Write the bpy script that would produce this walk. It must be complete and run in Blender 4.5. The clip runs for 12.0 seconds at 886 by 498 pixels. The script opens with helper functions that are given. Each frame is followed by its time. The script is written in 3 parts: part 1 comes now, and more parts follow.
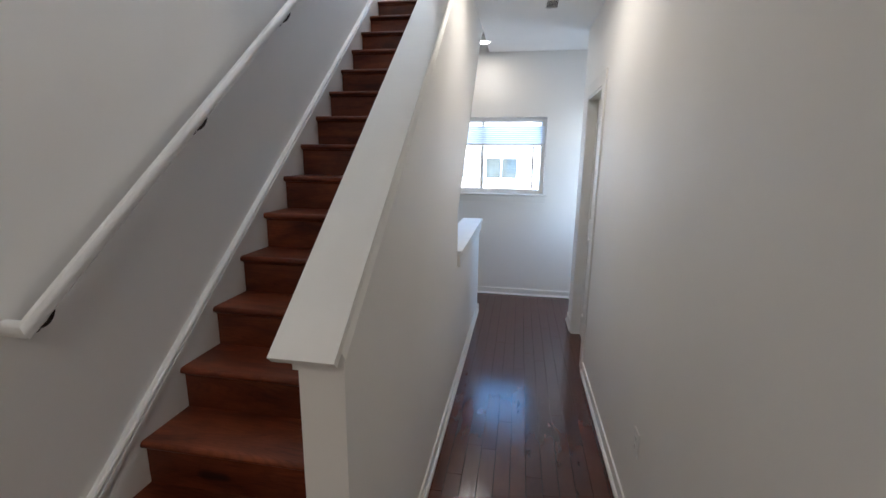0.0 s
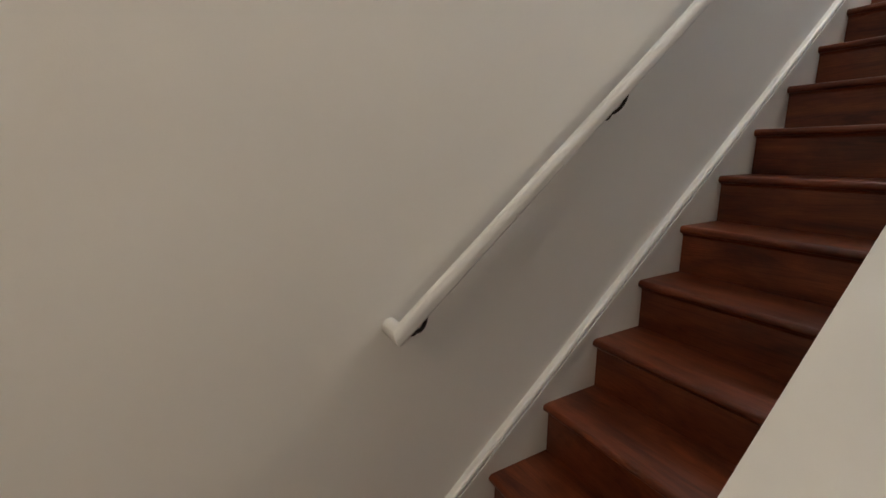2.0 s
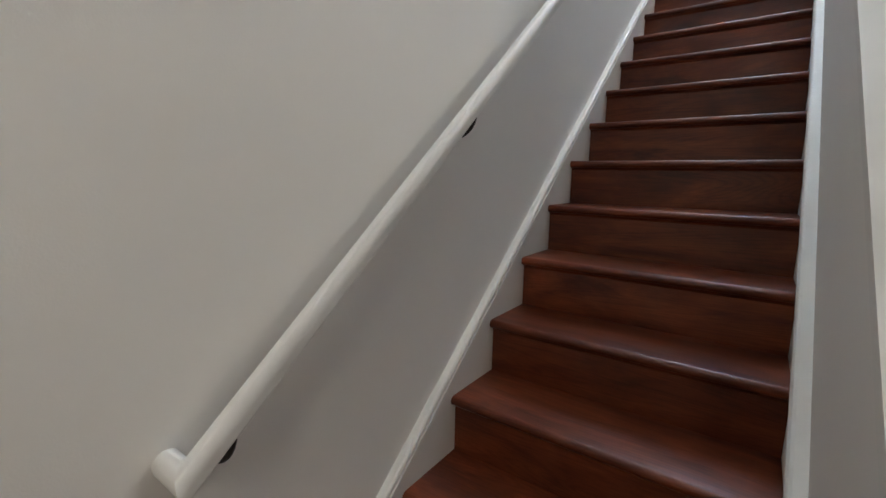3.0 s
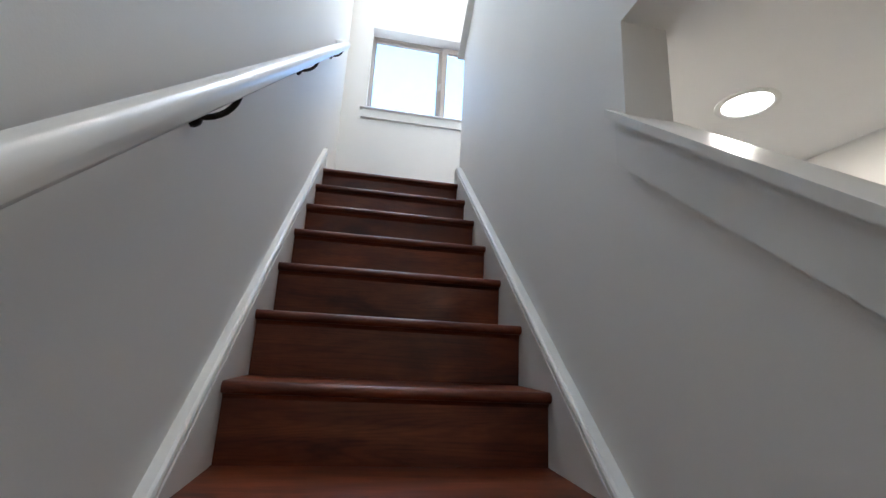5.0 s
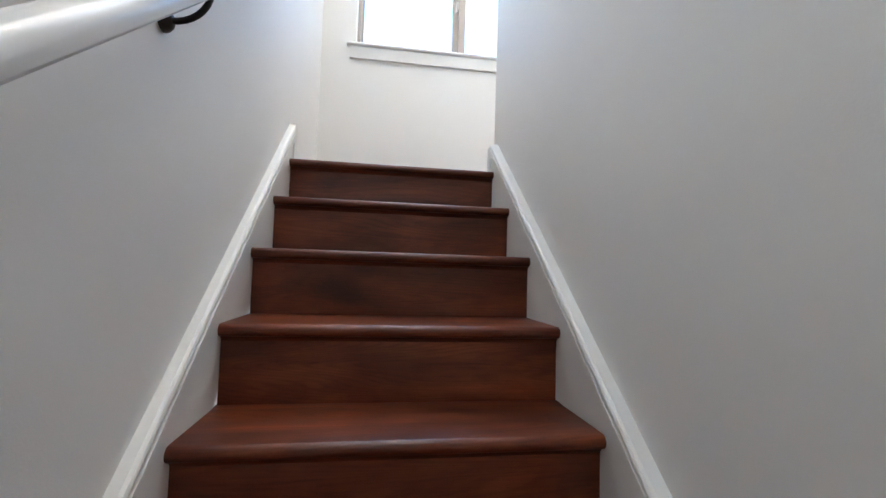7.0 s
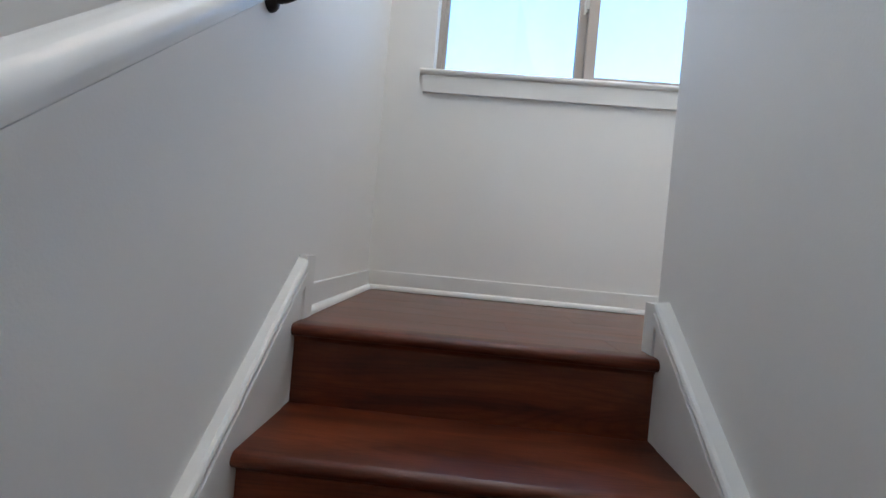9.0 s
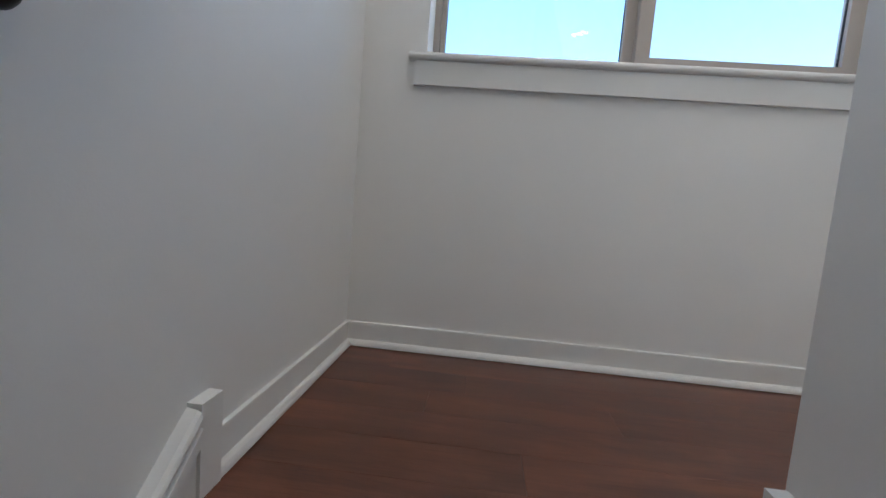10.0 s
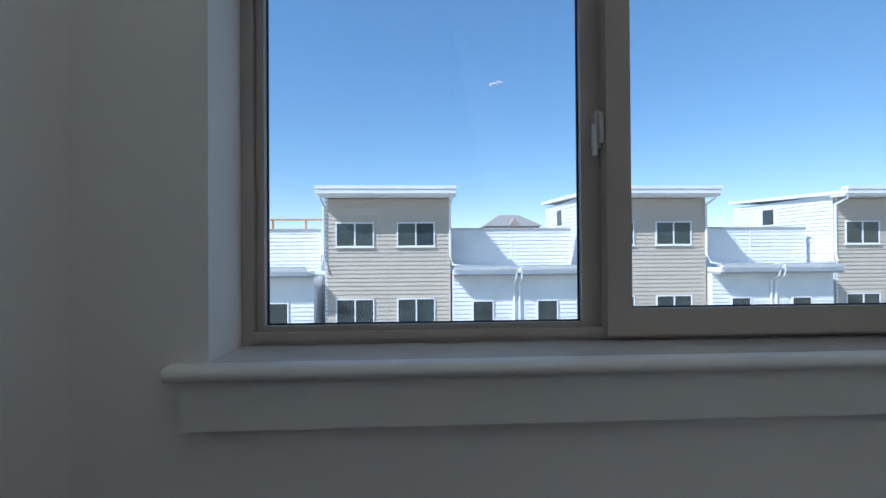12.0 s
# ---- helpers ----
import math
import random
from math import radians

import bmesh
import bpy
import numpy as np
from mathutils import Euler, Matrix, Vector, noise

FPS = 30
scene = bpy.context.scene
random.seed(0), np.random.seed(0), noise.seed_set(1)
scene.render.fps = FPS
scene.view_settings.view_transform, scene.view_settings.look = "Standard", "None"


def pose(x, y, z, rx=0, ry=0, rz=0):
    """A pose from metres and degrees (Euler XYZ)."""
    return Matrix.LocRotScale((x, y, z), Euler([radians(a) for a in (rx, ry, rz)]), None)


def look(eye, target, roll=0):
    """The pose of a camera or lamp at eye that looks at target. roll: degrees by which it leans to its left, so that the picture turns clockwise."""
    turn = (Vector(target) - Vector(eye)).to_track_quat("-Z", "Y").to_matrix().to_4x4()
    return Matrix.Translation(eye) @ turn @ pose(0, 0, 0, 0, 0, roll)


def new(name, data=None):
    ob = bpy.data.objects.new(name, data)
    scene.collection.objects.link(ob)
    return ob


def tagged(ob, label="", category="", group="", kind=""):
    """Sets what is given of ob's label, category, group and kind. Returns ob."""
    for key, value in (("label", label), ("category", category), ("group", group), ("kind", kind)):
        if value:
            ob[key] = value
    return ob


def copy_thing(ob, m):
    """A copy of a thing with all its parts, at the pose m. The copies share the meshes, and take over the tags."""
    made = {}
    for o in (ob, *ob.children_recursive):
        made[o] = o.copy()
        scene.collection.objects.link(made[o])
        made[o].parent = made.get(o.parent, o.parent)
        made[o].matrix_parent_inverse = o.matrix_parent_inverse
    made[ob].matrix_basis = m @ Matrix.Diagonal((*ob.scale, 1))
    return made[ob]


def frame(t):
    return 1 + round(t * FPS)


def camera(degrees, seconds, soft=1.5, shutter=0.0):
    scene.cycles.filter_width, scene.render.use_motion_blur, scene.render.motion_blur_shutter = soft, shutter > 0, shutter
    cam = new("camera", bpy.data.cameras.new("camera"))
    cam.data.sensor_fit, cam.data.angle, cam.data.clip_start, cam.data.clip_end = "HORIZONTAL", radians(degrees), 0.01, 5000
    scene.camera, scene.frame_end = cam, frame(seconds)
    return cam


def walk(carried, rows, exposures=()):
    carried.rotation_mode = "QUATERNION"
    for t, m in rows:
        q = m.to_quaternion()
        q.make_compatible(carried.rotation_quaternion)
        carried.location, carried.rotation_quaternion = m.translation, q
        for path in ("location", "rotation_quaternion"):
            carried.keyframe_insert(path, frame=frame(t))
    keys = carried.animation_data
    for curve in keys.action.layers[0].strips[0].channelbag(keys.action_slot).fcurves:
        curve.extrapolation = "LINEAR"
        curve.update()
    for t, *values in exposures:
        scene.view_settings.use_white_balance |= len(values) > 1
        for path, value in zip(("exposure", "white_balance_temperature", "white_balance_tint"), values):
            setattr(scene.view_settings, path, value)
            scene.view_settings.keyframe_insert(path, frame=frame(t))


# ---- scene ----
# ---- camera and walk ----
cam = camera(91.1, 12.0, soft=1.5)
PATH = [
    (0, (1.372, -4.226, 1.644), (1.016, -2.169, 1.200), 0.7),
    (0.5, (1.321, -3.973, 1.627), (0.670, -1.978, 1.232), 2.4),
    (1, (1.242, -3.814, 1.628), (0.550, -1.826, 1.271), 5.0),
    (1.5, (1.127, -3.762, 1.612), (-0.244, -2.178, 1.203), 2.5),
    (2, (1.015, -3.735, 1.621), (-0.796, -2.703, 1.159), -0.4),
    (2.5, (0.893, -3.699, 1.603), (-0.961, -2.730, 1.177), -0.5),
    (3, (0.713, -3.573, 1.630), (-0.519, -1.865, 1.279), 1.0),
    (3.5, (0.539, -3.283, 1.692), (0.061, -1.217, 1.936), -0.1),
    (3.7, (0.492, -3.177, 1.717), (0.307, -1.113, 2.233), 0.3),
    (5.3, (0.303, -2.407, 2.086), (0.726, -0.370, 2.564), 1.4),
    (5.5, (0.303, -2.338, 2.158), (0.762, -0.282, 2.508), 0.2),
    (6, (0.368, -2.148, 2.300), (0.818, -0.075, 2.537), 0.1),
    (6.5, (0.359, -1.947, 2.464), (0.770, 0.139, 2.666), 1.0),
    (7, (0.353, -1.762, 2.597), (0.674, 0.345, 2.724), 1.7),
    (7.2, (0.344, -1.676, 2.674), (0.517, 0.450, 2.743), 3.7),
    (8.8, (0.376, -1.046, 3.164), (0.299, 1.088, 3.200), 4.6),
    (9, (0.377, -0.978, 3.249), (0.274, 1.154, 3.231), 5.2),
    (9.5, (0.443, -0.763, 3.374), (0.297, 1.364, 3.275), 4.9),
    (9.7, (0.386, -0.653, 3.419), (0.255, 1.477, 3.352), 4.3),
    (10, (0.392, -0.533, 3.516), (0.216, 1.584, 3.305), 4.7),
    (10.2, (0.396, -0.463, 3.597), (0.330, 1.659, 3.368), 5.6),
    (10.5, (0.424, -0.331, 3.666), (0.458, 1.790, 3.419), 6.1),
    (11, (0.418, -0.154, 3.815), (0.350, 1.972, 3.631), 6.5),
    (11.5, (0.443, 0.041, 3.964), (0.551, 2.170, 3.845), 4.3),
    (12, (0.495, 0.174, 4.129), (0.599, 2.307, 4.145), -0.4),
]
EXPOSURE = [(0.0, 3.1, 5600, 10), (1.0, 2.95, 5900, 10), (1.5, 2.85, 6450, 10), (2.0, 3.2, 6500, 10), (2.5, 3.4, 6250, 8), (3.2, 3.4, 5600, 7), (3.7, 3.3, 5450, 7), (5.5, 3.08, 5750, 9),
            (7.2, 3.33, 5900, 10), (9.0, 2.42, 5750, 10), (10.0, 1.85, 5850, 11), (11.0, 0.95, 5550, 8), (12.0, 0.15, 5400, 7)]
walk(cam, [(t, look(eye, target, roll)) for t, eye, target, roll in PATH], EXPOSURE)

# ---- plan (metres) ----
H, G = 0.19, 0.2295            # riser, going
N = 16                         # risers up to the landing
LAND = N * H                   # landing level
SLOPE = H / G
XL = -0.018                    # face of the stair's outer wall
W = 0.828                      # clear width of the treads
XW0, XW1 = 0.853, 0.974        # wall between stair and hall
XH = 1.93                     # hall's outer wall
YB = 0.83                      # landing's window wall
YHB = 0.94                     # hall's window wall
CEIL = 2.78                    # hall ceiling
TOP = 8.0                      # stair-shaft ceiling
YE = -7.2                      # wall behind the entry
YSH = -3.55                    # shaft's rear edge


def nose(y):
    """Height of the line of nosings at y."""
    return LAND + SLOPE * y


# ---- world and light ----
world = bpy.data.worlds.new("sky_world")
scene.world = world
world.use_nodes = True
wn = world.node_tree.nodes
sky = wn.new("ShaderNodeTexSky")
sky.sky_type, sky.sun_disc = "NISHITA", False
SUN_TO = Vector((-0.61, -0.35, 0.71)).normalized()
sky.sun_elevation = math.asin(SUN_TO.z)
sky.sun_rotation = math.atan2(SUN_TO.x, SUN_TO.y)
sky.altitude, sky.air_density, sky.dust_density, sky.ozone_density = 600, 1.0, 0.0, 1.7
even = wn.new("ShaderNodeGamma")               # evens out horizon and zenith
even.inputs[1].default_value = 0.66
deep = wn.new("ShaderNodeHueSaturation")
deep.inputs["Saturation"].default_value = 1.38
world.node_tree.links.new(sky.outputs[0], even.inputs[0])
world.node_tree.links.new(even.outputs[0], deep.inputs["Color"])
world.node_tree.links.new(deep.outputs[0], wn["Background"].inputs[0])
wn["Background"].inputs[1].default_value = 0.25

sun = new("sun", bpy.data.lights.new("sun", "SUN"))
sun.data.energy, sun.data.angle, sun.data.color = 5.0, radians(0.5), (1.0, 0.96, 0.9)
sun.matrix_world = look((0, 0, 30), Vector((0, 0, 30)) - SUN_TO)

LAMP_COLOR = (1.0, 0.84, 0.66)
SHAFT_W = 3.3
SKY_LIGHT = (0.88, 0.94, 1.0)      # colour of the lamps added in two unseen openings


# ---- materials ----
def mat(name):
    m = bpy.data.materials.new(name)
    m.use_nodes = True
    t = m.node_tree
    return m, t, t.nodes["Principled BSDF"], t.links


def node(t, kind, **inputs):
    n = t.nodes.new(kind)
    for k, v in inputs.items():
        n.inputs[k.replace("_", " ")].default_value = v
    return n


def ramp(t, a, b, p=0.3, q=0.7):
    r = t.nodes.new("ShaderNodeValToRGB")
    r.color_ramp.elements[0].position, r.color_ramp.elements[1].position = p, q
    r.color_ramp.elements[0].color, r.color_ramp.elements[1].color = (*a, 1), (*b, 1)
    return r


def bump(t, links, p, src, strength, distance):
    b = node(t, "ShaderNodeBump", Strength=strength, Distance=distance)
    links.new(src, b.inputs["Height"])
    links.new(b.outputs[0], p.inputs["Normal"])


def plain(name, color, rough=0.5, vary=0.06, scale=3.0, fine=220.0, relief=0.0008, strength=0.25, metal=0.0, coat=0.0):
    """Paint-like surface: broad tone drift, and a fine roller or cast relief."""
    m, t, p, links = mat(name)
    co = t.nodes.new("ShaderNodeTexCoord")
    broad = node(t, "ShaderNodeTexNoise", Scale=scale, Detail=3.0)
    links.new(co.outputs["Object"], broad.inputs["Vector"])
    lo = tuple(c * (1 - vary) for c in color)
    hi = tuple(min(1, c * (1 + vary)) for c in color)
    r = ramp(t, lo, hi)
    links.new(broad.outputs[0], r.inputs[0])
    links.new(r.outputs[0], p.inputs["Base Color"])
    grain = node(t, "ShaderNodeTexNoise", Scale=fine, Detail=2.0)
    links.new(co.outputs["Object"], grain.inputs["Vector"])
    bump(t, links, p, grain.outputs[0], strength, relief)
    p.inputs["Roughness"].default_value = rough
    p.inputs["Metallic"].default_value = metal
    p.inputs["Coat Weight"].default_value = coat
    return m


def wood(name, dark, light, axis, rough=0.28, coat=0.35, stretch=14.0, fine_mix=0.45, blotch_mix=0.5, ring_mix=0.35, knot_mix=0.0, wear=0.18, shine=0.5):
    """Stained boards: blotchy stain, growth-ring lines along one axis, pores, knots; each board its own shade."""
    m, t, p, links = mat(name)
    co = t.nodes.new("ShaderNodeTexCoord")
    info = t.nodes.new("ShaderNodeObjectInfo")
    comb = t.nodes.new("ShaderNodeCombineXYZ")
    for i in range(3):
        links.new(info.outputs["Random"], comb.inputs[i])
    shift = node(t, "ShaderNodeVectorMath")
    shift.operation = "MULTIPLY_ADD"
    links.new(comb.outputs[0], shift.inputs[0])
    shift.inputs[1].default_value = (37.0, 53.0, 71.0)
    links.new(co.outputs["Object"], shift.inputs[2])

    def stretched(along, across):
        mp = node(t, "ShaderNodeMapping")
        s = [across] * 3
        s["xyz".index(axis)] = along
        mp.inputs["Scale"].default_value = s
        links.new(shift.outputs[0], mp.inputs["Vector"])
        return mp.outputs[0]

    def noise_of(vec, scale, detail, rough=0.5, distortion=0.0):
        n = node(t, "ShaderNodeTexNoise", Scale=scale, Detail=detail, Roughness=rough, Distortion=distortion)
        links.new(vec, n.inputs["Vector"])
        return n.outputs[0]

    def times(a, b, f):
        mx = t.nodes.new("ShaderNodeMix")
        mx.data_type, mx.blend_type = "RGBA", "MULTIPLY"
        mx.inputs[0].default_value = f
        links.new(a, mx.inputs[6])
        links.new(b, mx.inputs[7])
        return mx.outputs[2]

    def shades(src, a, b, lo, hi):
        r = ramp(t, a, b, lo, hi)
        links.new(src, r.inputs[0])
        return r.outputs[0]

    figure = noise_of(stretched(1.6, stretch * 0.6), 1.2, 5.0, 0.6, 1.0)
    pores = noise_of(stretched(2.2, stretch * 4.0), 4.0, 4.0, 0.7)
    # growth rings: a slow field cut into thin lines
    field = noise_of(stretched(0.28, 3.4), 1.4, 2.0, 0.45, 0.25)
    ring_wave = node(t, "ShaderNodeMath")
    ring_wave.operation = "MULTIPLY"
    ring_wave.inputs[1].default_value = 420.0
    links.new(field, ring_wave.inputs[0])
    sine = node(t, "ShaderNodeMath")
    sine.operation = "SINE"
    links.new(ring_wave.outputs[0], sine.inputs[0])
    half = node(t, "ShaderNodeMapRange")
    half.inputs["From Min"].default_value = -1.0
    links.new(sine.outputs[0], half.inputs["Value"])
    blotch = noise_of(stretched(3.2, 6.0), 1.0, 4.0, 0.6, 0.4)
    knots = noise_of(stretched(3.4, 9.0), 1.15, 0.6)

    c = shades(figure, dark, light, 0.30, 0.70)
    c = times(c, shades(blotch, (0.42, 0.36, 0.36), (1, 1, 1), 0.36, 0.58), blotch_mix)
    lines = shades(half.outputs[0], (0.55, 0.50, 0.48), (1, 1, 1), 0.02, 0.55)
    c = times(c, lines, ring_mix)
    c = times(c, shades(pores, (0.58, 0.54, 0.52), (1, 1, 1), 0.32, 0.52), fine_mix)
    c = times(c, shades(knots, (0.16, 0.12, 0.11), (1, 1, 1), 0.20, 0.25), knot_mix)
    tone = node(t, "ShaderNodeHueSaturation")
    rng = node(t, "ShaderNodeMapRange")
    rng.inputs["To Min"].default_value, rng.inputs["To Max"].default_value = 0.84, 1.16
    links.new(info.outputs["Random"], rng.inputs["Value"])
    links.new(rng.outputs[0], tone.inputs["Value"])
    links.new(c, tone.inputs["Color"])
    links.new(tone.outputs[0], p.inputs["Base Color"])
    rr = node(t, "ShaderNodeMapRange")
    rr.inputs["To Min"].default_value, rr.inputs["To Max"].default_value = rough - wear / 3, rough + wear * 2 / 3
    links.new(blotch, rr.inputs["Value"])
    links.new(rr.outputs[0], p.inputs["Roughness"])
    p.inputs["Specular IOR Level"].default_value = shine
    p.inputs["Coat Weight"].default_value, p.inputs["Coat Roughness"].default_value = coat, 0.16
    if wear:
        bump(t, links, p, pores, min(0.22, wear * 1.2), 0.0005)
    return m


def siding(name, color):
    return plain(name, color, rough=0.6, vary=0.05, scale=0.8, fine=30.0, relief=0.002)


WALL = plain("wall_paint", (0.85, 0.835, 0.80), rough=0.55, vary=0.02, scale=1.2, fine=260.0)
CEILING = plain("ceiling_paint", (0.85, 0.84, 0.815), rough=0.7, vary=0.02, fine=180.0)
TRIM = plain("trim_enamel", (0.81, 0.80, 0.765), rough=0.42, vary=0.025, scale=5.0, fine=60.0, relief=0.0006, coat=0.04)
SILL = plain("sill_enamel", (0.84, 0.832, 0.81), rough=0.16, vary=0.025, scale=5.0, fine=40.0, relief=0.0003, coat=1.0)
RAIL = plain("rail_enamel", (0.82, 0.81, 0.78), rough=0.33, vary=0.03, scale=9.0, fine=70.0, relief=0.0005, coat=0.1)
STAIR_WOOD = wood("stair_wood", (0.078, 0.0172, 0.0070), (0.248, 0.062, 0.0220), "x", rough=0.33, coat=0.12, fine_mix=0.6, blotch_mix=0.7, ring_mix=0.4, knot_mix=0.9, shine=0.35)
FLOOR_WOOD = wood("floor_wood", (0.066, 0.0175, 0.0105), (0.095, 0.026, 0.0150), "y", rough=0.18, coat=0.25, stretch=9.0, fine_mix=0.1, blotch_mix=0.2, ring_mix=0.0, wear=0.0)
LAND_WOOD = wood("landing_wood", (0.105, 0.034, 0.017), (0.190, 0.066, 0.032), "x", rough=0.32, coat=0.15, blotch_mix=0.5, ring_mix=0.15)
BRONZE = plain("dark_bronze", (0.035, 0.030, 0.028), rough=0.35, vary=0.2, scale=30.0, metal=0.8)
VINYL = plain("window_vinyl", (0.46, 0.405, 0.35), rough=0.4, vary=0.03)
LATCH = plain("latch_metal", (0.62, 0.60, 0.57), rough=0.3, metal=0.3)
PLATE = plain("outlet_plastic", (0.80, 0.79, 0.76), rough=0.3, vary=0.01)
SLOT = plain("outlet_slot", (0.03, 0.03, 0.03), rough=0.6)
SHADE = plain("shade_fabric", (0.76, 0.79, 0.84), rough=0.8, vary=0.05, scale=20.0)
tm = SHADE.node_tree
tr = node(tm, "ShaderNodeBsdfTranslucent", Color=(0.90, 0.94, 0.98, 1))
mx = node(tm, "ShaderNodeMixShader", Fac=0.8)
tm.links.new(tm.nodes["Principled BSDF"].outputs[0], mx.inputs[1])
tm.links.new(tr.outputs[0], mx.inputs[2])
tm.links.new(mx.outputs[0], tm.nodes["Material Output"].inputs[0])
DARK = plain("gap_dark", (0.02, 0.015, 0.012), rough=0.9)
GREY_SIDING = siding("grey_siding", (0.54, 0.47, 0.39))
WHITE_SIDING = siding("white_siding", (0.80, 0.80, 0.80))
WHITE_TRIM = siding("white_fascia", (0.82, 0.82, 0.82))
ROOFING = plain("roof_membrane", (0.42, 0.42, 0.43), rough=0.8, vary=0.1)
SHINGLE = plain("far_shingle", (0.30, 0.28, 0.27), rough=0.9, vary=0.15)
BRICKY = plain("far_masonry", (0.38, 0.31, 0.27), rough=0.9, vary=0.15)
TIMBER = plain("orange_timber", (0.55, 0.28, 0.12), rough=0.7, vary=0.1)
GROUND = plain("paved_ground", (0.34, 0.33, 0.315), rough=0.9, vary=0.25, scale=0.3, fine=20.0, relief=0.01)


def glass_material(name, tint=(1, 1, 1)):
    m, t, p, links = mat(name)
    p.inputs["Transmission Weight"].default_value = 1.0
    p.inputs["Roughness"].default_value = 0.0
    p.inputs["IOR"].default_value = 1.45
    p.inputs["Base Color"].default_value = (*tint, 1)
    return m


GLASS = glass_material("pane_glass")
FAR_GLASS = plain("far_glass", (0.045, 0.06, 0.065), rough=0.05, vary=0.3, scale=1.5, relief=0.0)


def glow(name, color, strength):
    m, t, p, links = mat(name)
    p.inputs["Emission Color"].default_value = (*color, 1)
    p.inputs["Emission Strength"].default_value = strength
    return m


LENS = glow("lamp_lens", (1.0, 0.92, 0.80), 1.6)


# ---- mesh helpers ----
def box(bm, x0, x1, y0, y1, z0, z1):
    v = [bm.verts.new((x, y, z)) for x in (x0, x1) for y in (y0, y1) for z in (z0, z1)]
    for f in ((0, 1, 3, 2), (4, 6, 7, 5), (0, 4, 5, 1), (2, 3, 7, 6), (0, 2, 6, 4), (1, 5, 7, 3)):
        bm.faces.new([v[i] for i in f])
    return bm


def prism(bm, poly, axis, a, b):
    """A polygon in the plane across axis, drawn out from a to b."""
    def at(p, s):
        c = list(p)
        c.insert("xyz".index(axis), s)
        return c
    lo, hi = [bm.verts.new(at(p, a)) for p in poly], [bm.verts.new(at(p, b)) for p in poly]
    n = len(poly)
    bm.faces.new(lo)
    bm.faces.new(hi[::-1])
    for i in range(n):
        bm.faces.new((lo[i], lo[(i + 1) % n], hi[(i + 1) % n], hi[i]))
    return bm


def disc(bm, centre, axis, r, a, b, n=24, r2=None):
    """A round plug along axis from a to b."""
    i = "xyz".index(axis)
    rings = []
    for s, q in ((a, r), (b, r if r2 is None else r2)):
        ring = []
        for k in range(n):
            c = [math.cos(2 * math.pi * k / n) * q, math.sin(2 * math.pi * k / n) * q]
            c.insert(i, 0)
            p = [centre[j] + c[j] for j in range(3)]
            p[i] = s
            ring.append(bm.verts.new(p))
        rings.append(ring)
    bm.faces.new(rings[0])
    bm.faces.new(rings[1][::-1])
    for k in range(n):
        bm.faces.new((rings[0][k], rings[0][(k + 1) % n], rings[1][(k + 1) % n], rings[1][k]))
    return bm


def sweep(bm, points, r, n=14, squash=1.0, up=Vector((0, 0, 1)), profile=None):
    """A tube with mitred corners along points."""
    pts = [Vector(p) for p in points]
    rings = []
    for i, p in enumerate(pts):
        d0 = (p - pts[i - 1]).normalized() if i else (pts[1] - p).normalized()
        d1 = (pts[i + 1] - p).normalized() if i < len(pts) - 1 else d0
        d = (d0 + d1).normalized()
        side = d0.cross(up)
        if side.length < 1e-3:
            side = d0.cross(Vector((0, 1, 0)))
        side.normalize()
        u = side.cross(d0)
        ring = []
        for a, b in profile or [(r * math.cos(2 * math.pi * k / n), r * squash * math.sin(2 * math.pi * k / n)) for k in range(n)]:
            q = p + side * a + u * b
            q -= d0 * ((q - p).dot(d) / d0.dot(d))
            ring.append(bm.verts.new(q))
        rings.append(ring)
    n = len(rings[0])
    for a, b in zip(rings, rings[1:]):
        for k in range(n):
            bm.faces.new((a[k], a[(k + 1) % n], b[(k + 1) % n], b[k]))
    bm.faces.new(rings[0])
    bm.faces.new(rings[-1][::-1])
    return bm


def soften(bm, width, segments=2):
    bmesh.ops.bevel(bm, geom=[e for e in bm.edges if e.is_manifold and e.calc_face_angle(0) > 0.5], offset=width, segments=segments, profile=0.5, affect="EDGES", clamp_overlap=True)
    return bm


def mesh_of(name, bm, material, smooth=False):
    bmesh.ops.recalc_face_normals(bm, faces=bm.faces)
    me = bpy.data.meshes.new(name)
    bm.to_mesh(me)
    bm.free()
    me.materials.append(material)
    if smooth:
        for f in me.polygons:
            f.use_smooth = True
        me.set_sharp_from_angle(angle=radians(38))
    return me


def part(name, bm, material, parent, label="", smooth=False):
    ob = new(name, mesh_of(name, bm, material, smooth))
    ob.parent = parent
    return tagged(ob, label)


def thing(name, label, category, at=(0, 0, 0), group="", kind=""):
    ob = new(name)
    ob.empty_display_size = 0.1
    ob.location = at
    return tagged(ob, label, category, group, kind)


def structure(name, bm, material, label, category, smooth=False):
    return tagged(new(name, mesh_of(name, bm, material, smooth)), label, category, kind="structure")


def B():
    return bmesh.new()


# ---- large structure ----
# outer wall of stair, landing and entry
structure("wall_west", box(B(), XL - 0.15, XL, YE, YB + 0.2, -0.1, TOP + 0.1), WALL, "smooth off-white painted wall beside the stair", "wall")

